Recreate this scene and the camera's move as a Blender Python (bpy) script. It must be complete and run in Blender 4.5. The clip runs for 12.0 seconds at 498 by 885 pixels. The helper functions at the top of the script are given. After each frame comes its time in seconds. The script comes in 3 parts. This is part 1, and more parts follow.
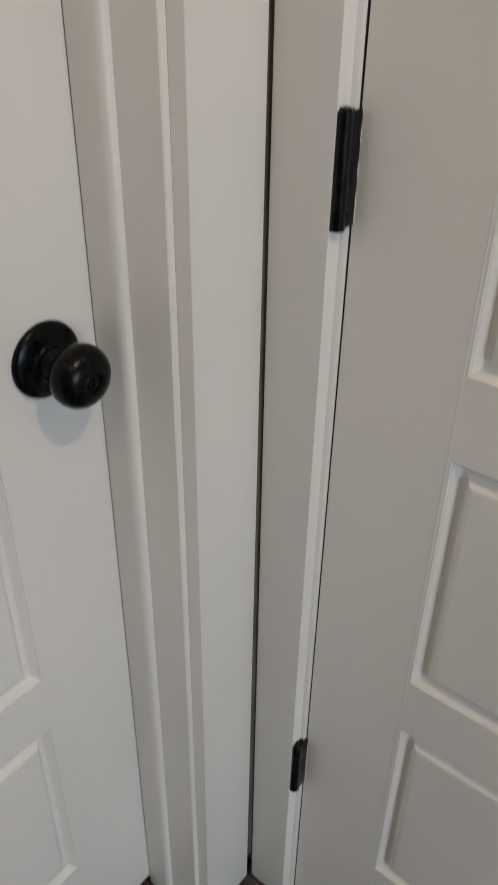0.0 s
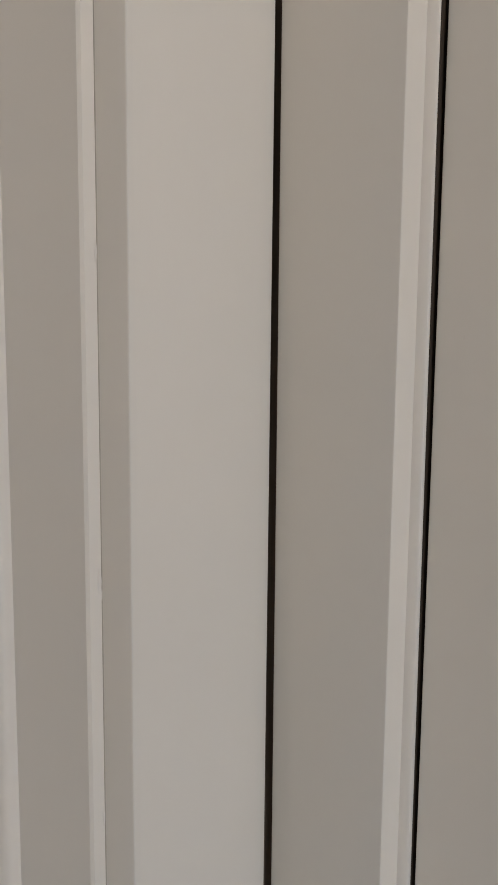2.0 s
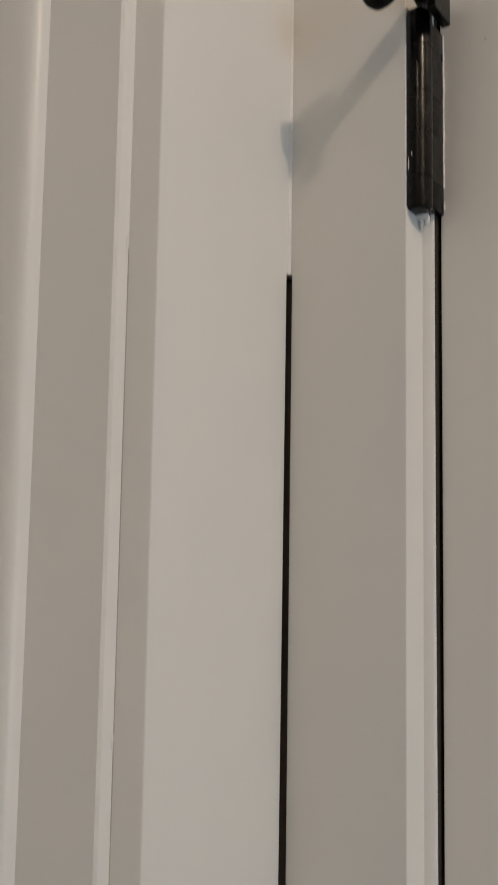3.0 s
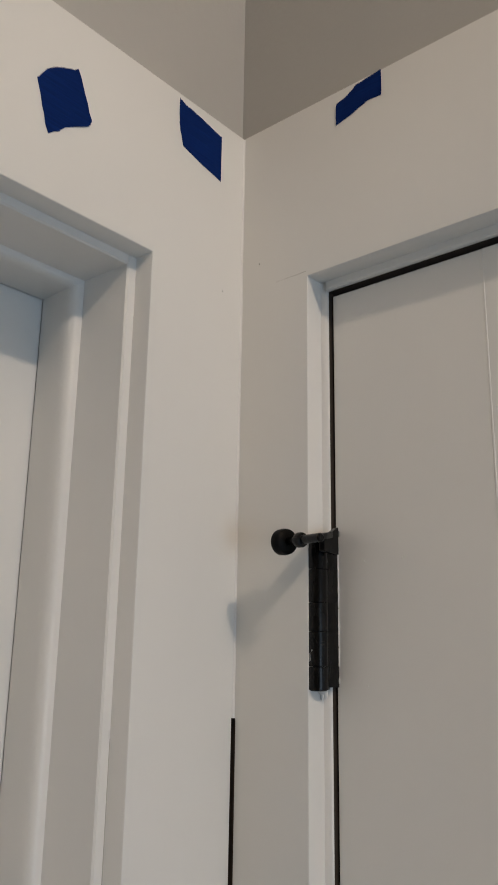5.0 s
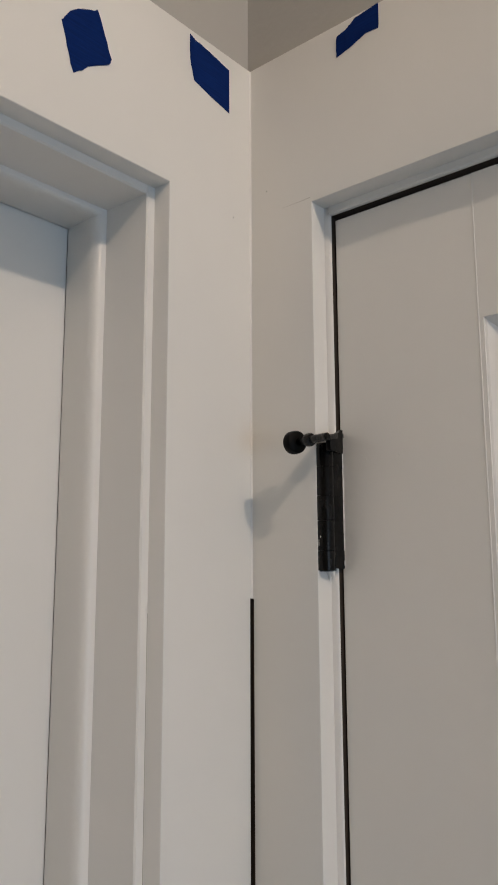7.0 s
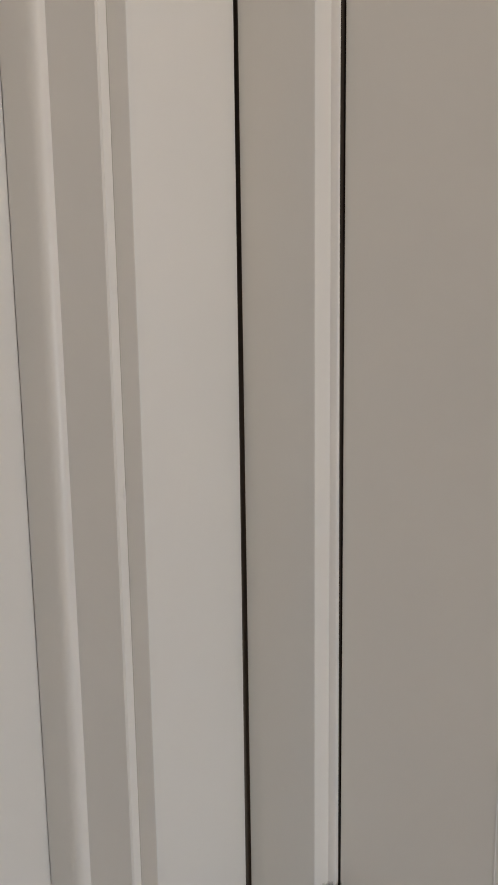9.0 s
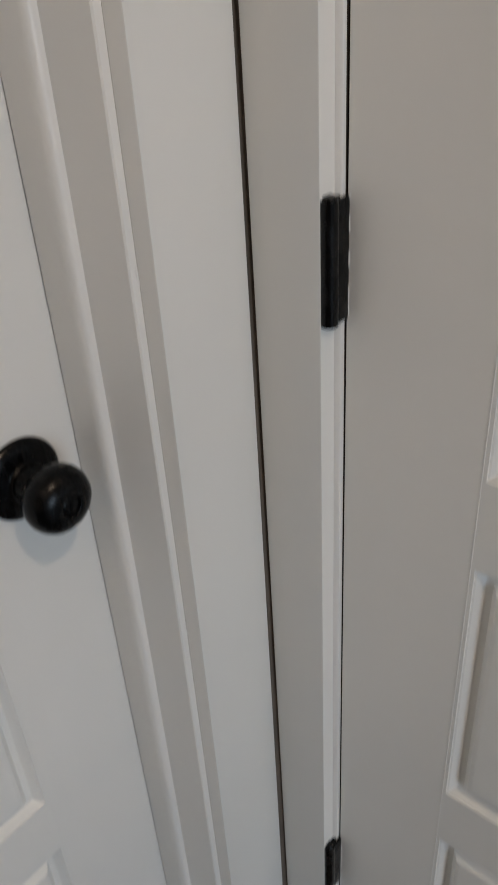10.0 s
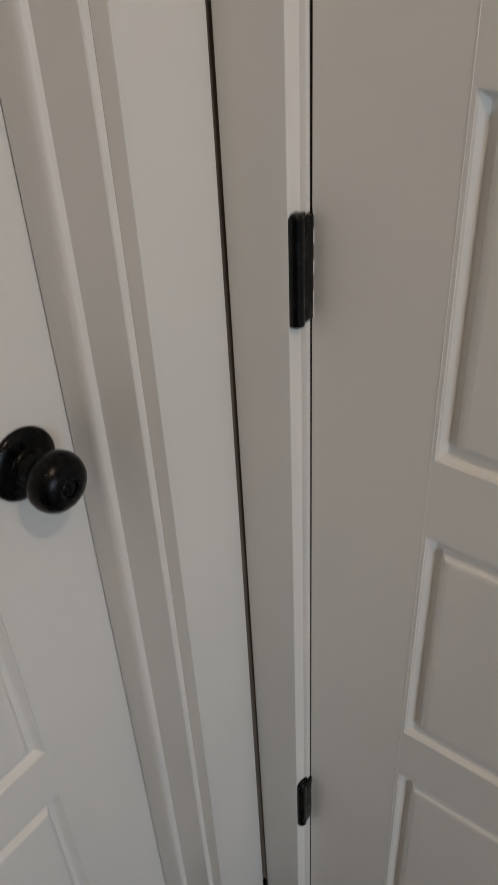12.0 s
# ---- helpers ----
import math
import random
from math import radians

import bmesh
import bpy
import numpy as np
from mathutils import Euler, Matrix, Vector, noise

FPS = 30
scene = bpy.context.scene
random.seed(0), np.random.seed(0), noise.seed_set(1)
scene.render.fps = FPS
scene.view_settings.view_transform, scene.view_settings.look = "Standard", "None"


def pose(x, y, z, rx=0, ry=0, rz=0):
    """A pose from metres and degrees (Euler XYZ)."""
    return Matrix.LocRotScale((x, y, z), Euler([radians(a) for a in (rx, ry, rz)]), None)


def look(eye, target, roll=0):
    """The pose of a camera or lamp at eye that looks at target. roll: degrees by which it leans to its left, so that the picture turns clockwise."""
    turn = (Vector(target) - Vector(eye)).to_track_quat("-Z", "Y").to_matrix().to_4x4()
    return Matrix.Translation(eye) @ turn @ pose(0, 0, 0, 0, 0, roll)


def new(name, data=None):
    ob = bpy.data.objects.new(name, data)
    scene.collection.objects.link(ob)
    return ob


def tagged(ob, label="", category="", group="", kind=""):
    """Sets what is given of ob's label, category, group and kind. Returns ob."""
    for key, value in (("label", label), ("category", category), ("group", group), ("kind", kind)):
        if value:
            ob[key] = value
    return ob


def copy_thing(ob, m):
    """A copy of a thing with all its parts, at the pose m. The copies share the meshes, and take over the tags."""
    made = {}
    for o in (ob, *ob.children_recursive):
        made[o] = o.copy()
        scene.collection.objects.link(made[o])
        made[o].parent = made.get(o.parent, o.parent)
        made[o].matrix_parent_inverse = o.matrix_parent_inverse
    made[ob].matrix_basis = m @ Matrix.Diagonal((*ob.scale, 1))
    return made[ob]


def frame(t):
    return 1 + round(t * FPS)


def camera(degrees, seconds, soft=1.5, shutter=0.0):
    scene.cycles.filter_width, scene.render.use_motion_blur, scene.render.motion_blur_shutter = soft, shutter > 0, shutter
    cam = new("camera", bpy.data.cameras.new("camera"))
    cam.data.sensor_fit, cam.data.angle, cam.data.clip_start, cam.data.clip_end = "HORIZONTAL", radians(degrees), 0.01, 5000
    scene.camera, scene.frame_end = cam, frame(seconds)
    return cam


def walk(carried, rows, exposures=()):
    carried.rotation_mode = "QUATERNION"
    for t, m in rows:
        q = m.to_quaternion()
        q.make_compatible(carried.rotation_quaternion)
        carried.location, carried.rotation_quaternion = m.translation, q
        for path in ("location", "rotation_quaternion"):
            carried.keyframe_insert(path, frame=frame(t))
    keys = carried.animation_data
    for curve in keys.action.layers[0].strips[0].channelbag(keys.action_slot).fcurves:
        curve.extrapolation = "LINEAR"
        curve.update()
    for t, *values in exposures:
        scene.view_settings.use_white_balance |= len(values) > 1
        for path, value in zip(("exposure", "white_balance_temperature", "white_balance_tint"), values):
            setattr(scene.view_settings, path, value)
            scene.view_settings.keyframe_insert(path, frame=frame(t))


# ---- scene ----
cam = camera(34.00, 12.0, soft=1.2, shutter=0.3)


def heading(x, y, z, yaw, pitch, roll):
    """Pose of the camera: yaw is counted from the bisector of the wall corner."""
    a, p = radians(135 + yaw), radians(pitch)
    ahead = Vector((math.cos(a) * math.cos(p), math.sin(a) * math.cos(p), math.sin(p)))
    return look((x, y, z), Vector((x, y, z)) + ahead, roll)


PATH = [
    (0.0, 0.4079, -0.5254, 1.2402, -6.224, -33.984, 0.972),
    (0.5, 0.3703, -0.4745, 1.3153, -5.500, -29.495, 0.428),
    (1.0, 0.3106, -0.3968, 1.3759, -6.176, -22.357, 0.354),
    (1.5, 0.2436, -0.3256, 1.4478, -6.865, -15.171, 0.437),
    (2.0, 0.2191, -0.3069, 1.5096, -7.796, -7.470, 0.526),
    (2.5, 0.2226, -0.3160, 1.5763, -7.772, -0.385, 0.666),
    (3.0, 0.2205, -0.3214, 1.6269, -7.868, 5.332, 0.959),
    (3.5, 0.2533, -0.3239, 1.6769, -5.519, 9.022, 0.893),
    (5.3, 0.3964, -0.4499, 1.7894, -4.218, 14.999, 0.928),
    (5.5, 0.4032, -0.4578, 1.7801, -4.411, 14.228, 0.776),
    (6.0, 0.4182, -0.4692, 1.7696, -4.113, 13.105, 0.700),
    (6.5, 0.4156, -0.4803, 1.7676, -3.983, 11.774, 0.351),
    (7.0, 0.4135, -0.4825, 1.7554, -4.230, 10.000, -0.189),
    (7.2, 0.4128, -0.4816, 1.7473, -4.203, 9.402, -0.373),
    (8.8, 0.3805, -0.4290, 1.6038, -3.461, -5.478, -0.417),
    (9.0, 0.3703, -0.4183, 1.5316, -3.983, -9.978, -0.786),
    (9.2, 0.3630, -0.4158, 1.4763, -3.699, -14.652, -1.200),
    (9.5, 0.3651, -0.4081, 1.3916, -3.297, -22.239, -1.977),
    (10.0, 0.3718, -0.4258, 1.2715, -2.949, -33.311, -3.746),
    (10.5, 0.3857, -0.4505, 1.2106, -2.272, -40.089, -5.186),
    (11.0, 0.3865, -0.4561, 1.2084, -2.078, -42.423, -6.239),
    (11.5, 0.3971, -0.4615, 1.2479, -3.812, -40.224, -5.376),
    (12.0, 0.4008, -0.4724, 1.3299, -5.758, -35.974, -3.081),
]
EXPOSURES = [(0.0, -0.02, 7550, 13.5), (1.0, -0.15, 7650, 14), (1.5, -0.26, 7450, 14), (2.0, -0.27, 7350, 13.5), (3.5, -0.31, 7250, 12.5), (5.5, -0.33, 6850, 11), (7.0, -0.27, 6950, 12.5), (9.0, -0.21, 7400, 14), (9.5, -0.18, 7450, 14), (10.5, -0.12, 7150, 13.5), (11.2, -0.16, 7400, 13.5), (12.0, -0.33, 7700, 15)]
walk(cam, [(row[0], heading(*row[1:])) for row in PATH], EXPOSURES)

# ---- world and light ----
world = bpy.data.worlds.new("world")
scene.world = world
world.use_nodes = True
sky = world.node_tree.nodes.new("ShaderNodeTexSky")
sky.sky_type, sky.sun_disc = "NISHITA", False
sky.sun_elevation, sky.sun_rotation = radians(35), radians(200)
world.node_tree.links.new(sky.outputs[0], world.node_tree.nodes["Background"].inputs[0])
world.node_tree.nodes["Background"].inputs[1].default_value = 0.1

ROOM_X, ROOM_Y, ROOM_Z = 3.6, -3.6, 3.06
LAMP = Vector((1.62, -0.64, 3.0))
FAR_LAMP = Vector((0.95, -1.75, 2.97))


def lamp(name, kind, m, energy, colour, **more):
    data = bpy.data.lights.new(name, kind)
    data.energy, data.color = energy, colour
    for key, value in more.items():
        if key == "area":
            data.shape, data.size, data.size_y = "RECTANGLE", value[0], value[1]
        if key == "size":
            data.shadow_soft_size = value
        if key == "spread":
            data.spread = value
    ob = new(name, data)
    ob.matrix_world = m
    return ob


lamp("bulb", "POINT", Matrix.Translation(LAMP), 51, (1.0, 0.85, 0.70), size=0.032)
lamp("far_bulb", "POINT", Matrix.Translation(FAR_LAMP), 7, (1.0, 0.86, 0.72), size=0.05)
# daylight in the window opening of the wall across the room
lamp("window_light", "AREA", look((ROOM_X - 0.02, -1.2, 1.10), (0.0, -0.1, 0.0)), 25, (0.53, 0.745, 1.0), area=(1.1, 1.2), spread=radians(132))


# ---- materials ----
def material(name, base, rough, metal=0.0, spec=0.5):
    m = bpy.data.materials.new(name)
    m.use_nodes = True
    b = m.node_tree.nodes["Principled BSDF"]
    b.inputs["Base Color"].default_value = (*base, 1)
    b.inputs["Roughness"].default_value = rough
    b.inputs["Metallic"].default_value = metal
    b.inputs["Specular IOR Level"].default_value = spec
    return m, m.node_tree, b


def node(tree, kind, **values):
    n = tree.nodes.new(kind)
    for key, value in values.items():
        n.inputs[key].default_value = value
    return n


def coords(tree, scale):
    tc = tree.nodes.new("ShaderNodeNewGeometry")
    mp = node(tree, "ShaderNodeMapping", Scale=scale)
    tree.links.new(tc.outputs["Position"], mp.inputs["Vector"])
    return mp


def ramp(tree, source, stops):
    r = tree.nodes.new("ShaderNodeValToRGB")
    while len(r.color_ramp.elements) < len(stops):
        r.color_ramp.elements.new(0.5)
    for e, (at, c) in zip(r.color_ramp.elements, stops):
        e.position, e.color = at, (*c, 1)
    tree.links.new(source, r.inputs[0])
    return r


def bumped(tree, b, source, strength, distance, before=None):
    bump = node(tree, "ShaderNodeBump", Strength=strength, Distance=distance)
    tree.links.new(source, bump.inputs["Height"])
    if before:
        tree.links.new(before.outputs[0], bump.inputs["Normal"])
    tree.links.new(bump.outputs[0], b.inputs["Normal"])
    return bump


def paint(name, base, rough, stretch=(60, 60, 6), strength=0.12, spec=0.5):
    """Brushed or rolled paint: slight tone drift, faint marks and a fine relief."""
    m, t, b = material(name, base, rough, spec=spec)
    big = node(t, "ShaderNodeTexNoise", Scale=1.0, Detail=4.0)
    t.links.new(coords(t, (5, 5, 3)).outputs[0], big.inputs["Vector"])
    dark = tuple(c * 0.955 for c in base)
    r = ramp(t, big.outputs[0], [(0.32, dark), (0.68, base)])
    spots = node(t, "ShaderNodeTexNoise", Scale=1.0, Detail=2.0)
    t.links.new(coords(t, (210, 210, 160)).outputs[0], spots.inputs["Vector"])
    grime = ramp(t, spots.outputs[0], [(0.815, (0, 0, 0)), (0.84, (1, 1, 1))])
    mix = t.nodes.new("ShaderNodeMixRGB")
    mix.inputs[2].default_value = (base[0] * 0.6, base[1] * 0.58, base[2] * 0.55, 1)
    t.links.new(grime.outputs[0], mix.inputs[0])
    t.links.new(r.outputs[0], mix.inputs[1])
    t.links.new(mix.outputs[0], b.inputs["Base Color"])
    rr = ramp(t, big.outputs[0], [(0.3, (rough * 0.85,) * 3), (0.7, (rough * 1.15,) * 3)])
    t.links.new(rr.outputs[0], b.inputs["Roughness"])
    brush = node(t, "ShaderNodeTexNoise", Scale=1.0, Detail=6.0, Roughness=0.6)
    t.links.new(coords(t, stretch).outputs[0], brush.inputs["Vector"])
    first = bumped(t, b, brush.outputs[0], strength, 0.0012)
    wave = node(t, "ShaderNodeTexNoise", Scale=1.0, Detail=2.0)
    t.links.new(coords(t, (14, 14, 7)).outputs[0], wave.inputs["Vector"])
    bumped(t, b, wave.outputs[0], 0.10, 0.004, first)
    return m


TRIM_PAINT = paint("trim_paint", (0.80, 0.787, 0.753), 0.42)
DOOR_PAINT = paint("door_paint", (0.79, 0.780, 0.752), 0.40)
JAMB_PAINT = paint("jamb_paint", (0.79, 0.778, 0.75), 0.36)
WALL_PAINT = paint("wall_paint", (0.435, 0.422, 0.395), 0.7, stretch=(160, 160, 160), strength=0.25)
CEILING_PAINT = paint("ceiling_paint", (0.72, 0.71, 0.69), 0.85, stretch=(120, 120, 120), strength=0.3)
CAULK = paint("caulk", (0.80, 0.785, 0.76), 0.5, stretch=(200, 200, 60), strength=0.3)


def black_metal(name, base, rough, spec=0.18):
    m, t, b = material(name, base, rough, metal=0.0, spec=spec)
    n = node(t, "ShaderNodeTexNoise", Scale=1.0, Detail=5.0)
    t.links.new(coords(t, (160, 160, 60)).outputs[0], n.inputs["Vector"])
    r = ramp(t, n.outputs[0], [(0.35, (rough * 0.8,) * 3), (0.7, (rough * 1.35,) * 3)])
    t.links.new(r.outputs[0], b.inputs["Roughness"])
    c = ramp(t, n.outputs[0], [(0.4, base), (0.75, tuple(v * 1.7 for v in base))])
    t.links.new(c.outputs[0], b.inputs["Base Color"])
    bumped(t, b, n.outputs[0], 0.15, 0.0005)
    return m


HINGE_BLACK = black_metal("hinge_black", (0.0022, 0.0021, 0.0022), 0.25, 0.26)
KNOB_BLACK = black_metal("knob_black", (0.0016, 0.0016, 0.0018), 0.26, 0.16)
RUBBER = black_metal("rubber", (0.0025, 0.0025, 0.0025), 0.55, 0.08)
CRACK = material("crack_grey", (0.47, 0.445, 0.41), 0.9)[0]
# near-black brown for joints and specks; also paints the door gap's shade
VOID = material("matte_dark_brown", (0.035, 0.024, 0.017), 0.9)[0]


def raw_wood():
    m, t, b = material("raw_wood", (0.09, 0.06, 0.04), 0.8)
    n = node(t, "ShaderNodeTexNoise", Scale=1.0, Detail=6.0)
    t.links.new(coords(t, (300, 300, 8)).outputs[0], n.inputs["Vector"])
    c = ramp(t, n.outputs[0], [(0.3, (0.095, 0.076, 0.061)), (0.7, (0.17, 0.138, 0.114))])
    t.links.new(c.outputs[0], b.inputs["Base Color"])
    bumped(t, b, n.outputs[0], 0.3, 0.001)
    return m


RAW_WOOD = raw_wood()


def tape_blue():
    m, t, b = material("masking_tape", (0.002, 0.017, 0.105), 0.75, spec=0.06)
    n = node(t, "ShaderNodeTexNoise", Scale=1.0, Detail=4.0)
    t.links.new(coords(t, (30, 30, 900)).outputs[0], n.inputs["Vector"])
    c = ramp(t, n.outputs[0], [(0.3, (0.0012, 0.014, 0.090)), (0.7, (0.0022, 0.021, 0.130))])
    t.links.new(c.outputs[0], b.inputs["Base Color"])
    bumped(t, b, n.outputs[0], 0.3, 0.0006)
    return m


TAPE = tape_blue()


def vinyl_plank():
    """Dark brown wood-look plank: long grain, saw marks across it, tone by plank."""
    m, t, b = material("vinyl_plank", (0.06, 0.042, 0.033), 0.42, spec=0.5)
    info = t.nodes.new("ShaderNodeObjectInfo")
    geo = t.nodes.new("ShaderNodeNewGeometry")
    shift = node(t, "ShaderNodeVectorMath")
    shift.operation = "MULTIPLY_ADD"
    shift.inputs[1].default_value = (7.0, 3.0, 0.0)
    t.links.new(info.outputs["Random"], shift.inputs[0])
    t.links.new(geo.outputs["Position"], shift.inputs[2])
    mp = node(t, "ShaderNodeMapping", Scale=(17, 380, 5))
    t.links.new(shift.outputs[0], mp.inputs["Vector"])
    grain = node(t, "ShaderNodeTexNoise", Scale=1.0, Detail=9.0, Roughness=0.66, Distortion=0.7)
    t.links.new(mp.outputs[0], grain.inputs["Vector"])
    c = ramp(t, grain.outputs[0], [(0.41, (0.009, 0.0066, 0.0055)), (0.50, (0.037, 0.027, 0.022)), (0.62, (0.112, 0.091, 0.078))])
    mp2 = node(t, "ShaderNodeMapping", Scale=(420, 34, 5))
    t.links.new(shift.outputs[0], mp2.inputs["Vector"])
    saw = node(t, "ShaderNodeTexNoise", Scale=1.0, Detail=3.0)
    t.links.new(mp2.outputs[0], saw.inputs["Vector"])
    sr = ramp(t, saw.outputs[0], [(0.47, (0.70, 0.70, 0.70)), (0.64, (1.6, 1.56, 1.5))])
    patch = node(t, "ShaderNodeTexNoise", Scale=1.0, Detail=2.0)
    mp3 = node(t, "ShaderNodeMapping", Scale=(6, 14, 5))
    t.links.new(shift.outputs[0], mp3.inputs["Vector"])
    t.links.new(mp3.outputs[0], patch.inputs["Vector"])
    pr = ramp(t, patch.outputs[0], [(0.48, (0, 0, 0)), (0.60, (1, 1, 1))])
    mul = t.nodes.new("ShaderNodeMixRGB")
    mul.blend_type = "MULTIPLY"
    t.links.new(pr.outputs[0], mul.inputs[0])
    t.links.new(c.outputs[0], mul.inputs[1])
    t.links.new(sr.outputs[0], mul.inputs[2])
    blot = node(t, "ShaderNodeTexNoise", Scale=1.0, Detail=3.0, Distortion=0.8)
    mp4 = node(t, "ShaderNodeMapping", Scale=(9, 34, 5))
    t.links.new(shift.outputs[0], mp4.inputs["Vector"])
    t.links.new(mp4.outputs[0], blot.inputs["Vector"])
    br = ramp(t, blot.outputs[0], [(0.38, (0.55, 0.53, 0.52)), (0.62, (1.45, 1.42, 1.38))])
    mix2 = t.nodes.new("ShaderNodeMixRGB")
    mix2.blend_type = "MULTIPLY"
    mix2.inputs[0].default_value = 1.0
    t.links.new(mul.outputs[0], mix2.inputs[1])
    t.links.new(br.outputs[0], mix2.inputs[2])
    mul = mix2
    tone = node(t, "ShaderNodeHueSaturation", Saturation=0.9)
    vr = node(t, "ShaderNodeMapRange")
    vr.inputs["To Min"].default_value, vr.inputs["To Max"].default_value = 0.85, 1.1
    t.links.new(info.outputs["Random"], vr.inputs["Value"])
    t.links.new(vr.outputs[0], tone.inputs["Value"])
    t.links.new(mul.outputs[0], tone.inputs["Color"])
    t.links.new(tone.outputs[0], b.inputs["Base Color"])
    rr = ramp(t, grain.outputs[0], [(0.38, (0.36,) * 3), (0.62, (0.22,) * 3)])
    t.links.new(rr.outputs[0], b.inputs["Roughness"])
    first = bumped(t, b, grain.outputs[0], 0.6, 0.0015)
    bumped(t, b, saw.outputs[0], 0.15, 0.0008, first)
    return m


PLANK = vinyl_plank()


def sill_brown():
    m, t, b = material("threshold_brown", (0.030, 0.024, 0.021), 0.34)
    n = node(t, "ShaderNodeTexNoise", Scale=1.0, Detail=7.0, Roughness=0.65)
    t.links.new(coords(t, (320, 14, 320)).outputs[0], n.inputs["Vector"])
    c = ramp(t, n.outputs[0], [(0.38, (0.014, 0.011, 0.0095)), (0.62, (0.075, 0.061, 0.053))])
    t.links.new(c.outputs[0], b.inputs["Base Color"])
    bumped(t, b, n.outputs[0], 0.3, 0.0008)
    return m


SILL = sill_brown()


# ---- mesh helpers ----
def box(bm, x0, x1, y0, y1, z0, z1, bevel=0.0, segments=2):
    made = bmesh.ops.create_cube(bm, size=1.0)["verts"]
    for v in made:
        v.co = Vector((x0 + (v.co.x + 0.5) * (x1 - x0), y0 + (v.co.y + 0.5) * (y1 - y0), z0 + (v.co.z + 0.5) * (z1 - z0)))
    if bevel:
        edges = list({e for v in made for e in v.link_edges})
        bmesh.ops.bevel(bm, geom=edges, offset=bevel, segments=segments, profile=0.6, affect="EDGES")
    return bm


def block(x0, x1, y0, y1, z0, z1, bevel=0.0, segments=2):
    return box(bmesh.new(), x0, x1, y0, y1, z0, z1, bevel, segments)


def prism(outline, a, b, place):
    """A solid swept between a and b; place(u, v, s) gives the point of the outline's (u, v) at the sweep s."""
    bm = bmesh.new()
    low = [bm.verts.new(place(u, v, a)) for u, v in outline]
    high = [bm.verts.new(place(u, v, b)) for u, v in outline]
    n = len(outline)
    for i in range(n):
        bm.faces.new((low[i], low[(i + 1) % n], high[(i + 1) % n], high[i]))
    bm.faces.new(low)
    bm.faces.new(list(reversed(high)))
    bmesh.ops.recalc_face_normals(bm, faces=bm.faces)
    return bm


def lathe(profile, m, steps=40):
    """Turned body: (radius, height) along the local z, placed by m."""
    bm = bmesh.new()
    rings = []
    for r, h in profile:
        if r < 1e-6:
            rings.append([bm.verts.new(m @ Vector((0, 0, h)))])
        else:
            rings.append([bm.verts.new(m @ Vector((r * math.cos(2 * math.pi * i / steps), r * math.sin(2 * math.pi * i / steps), h))) for i in range(steps)])
    for a, b in zip(rings, rings[1:]):
        for i in range(steps):
            j = (i + 1) % steps
            if len(a) == 1 and len(b) > 1:
                bm.faces.new((a[0], b[i], b[j]))
            elif len(b) == 1 and len(a) > 1:
                bm.faces.new((a[i], a[j], b[0]))
            elif len(a) > 1:
                bm.faces.new((a[i], a[j], b[j], b[i]))
    bmesh.ops.recalc_face_normals(bm, faces=bm.faces)
    return bm


def part(name, bm, mat, parent=None, label="", smooth=False):
    me = bpy.data.meshes.new(name)
    bm.to_mesh(me)
    bm.free()
    me.materials.append(mat)
    if smooth:
        me.polygons.foreach_set("use_smooth", [True] * len(me.polygons))
        me.set_sharp_from_angle(angle=radians(38))
    ob = new(name, me)
    if parent:
        ob.parent = parent
    if label:
        tagged(ob, label)
    return ob


def structure(ob, label, category):
    return tagged(ob, label, category, kind="structure")


# ---- shell ----
CASE = 0.0175        # thickness of the flat white boards
TOP = 2.192           # their upper edge
HEAD_R, HEAD_L = 2.0515, 2.0535
R_EDGE, L_EDGE = 0.0627, -0.0922
R_OPEN, L_OPEN = (0.0690, 0.684), (-0.106, -0.878)

wall_left = new("wall_left")
structure(wall_left, "greige painted drywall above white boards", "wall")
wl = block(-0.115, -CASE, -0.0908, 0.10, 0.0, ROOM_Z)
box(wl, -0.115, -CASE, L_OPEN[1] - 0.012, -0.0908, HEAD_L + 0.0055, ROOM_Z)
box(wl, -0.115, -CASE, ROOM_Y, L_OPEN[1] - 0.012, 0.0, ROOM_Z)
part("drywall", wl, WALL_PAINT, wall_left)

wall_right = new("wall_right")
structure(wall_right, "greige painted drywall above white boards", "wall")
wr = block(-CASE, R_EDGE + 0.001, CASE, 0.13, 0.0, ROOM_Z)
box(wr, R_EDGE + 0.001, R_OPEN[1] + 0.02, CASE, 0.13, HEAD_R + 0.004, ROOM_Z)
box(wr, R_OPEN[1] + 0.02, ROOM_X, CASE, 0.13, 0.0, ROOM_Z)
part("drywall", wr, WALL_PAINT, wall_right)

wall_back = part("wall_south", block(-0.115, ROOM_X, ROOM_Y - 0.12, ROOM_Y, 0.0, ROOM_Z), WALL_PAINT)
structure(wall_back, "plain greige wall behind the doors' corner", "wall")
we = block(ROOM_X, ROOM_X + 0.12, ROOM_Y, -1.85, 0.0, ROOM_Z)
box(we, ROOM_X, ROOM_X + 0.12, -0.55, 0.13, 0.0, ROOM_Z)
box(we, ROOM_X, ROOM_X + 0.12, -1.85, -0.55, 0.0, 0.45)
box(we, ROOM_X, ROOM_X + 0.12, -1.85, -0.55, 1.75, ROOM_Z)
wall_east = part("wall_east", we, WALL_PAINT)
structure(wall_east, "plain greige wall with a window opening", "wall")
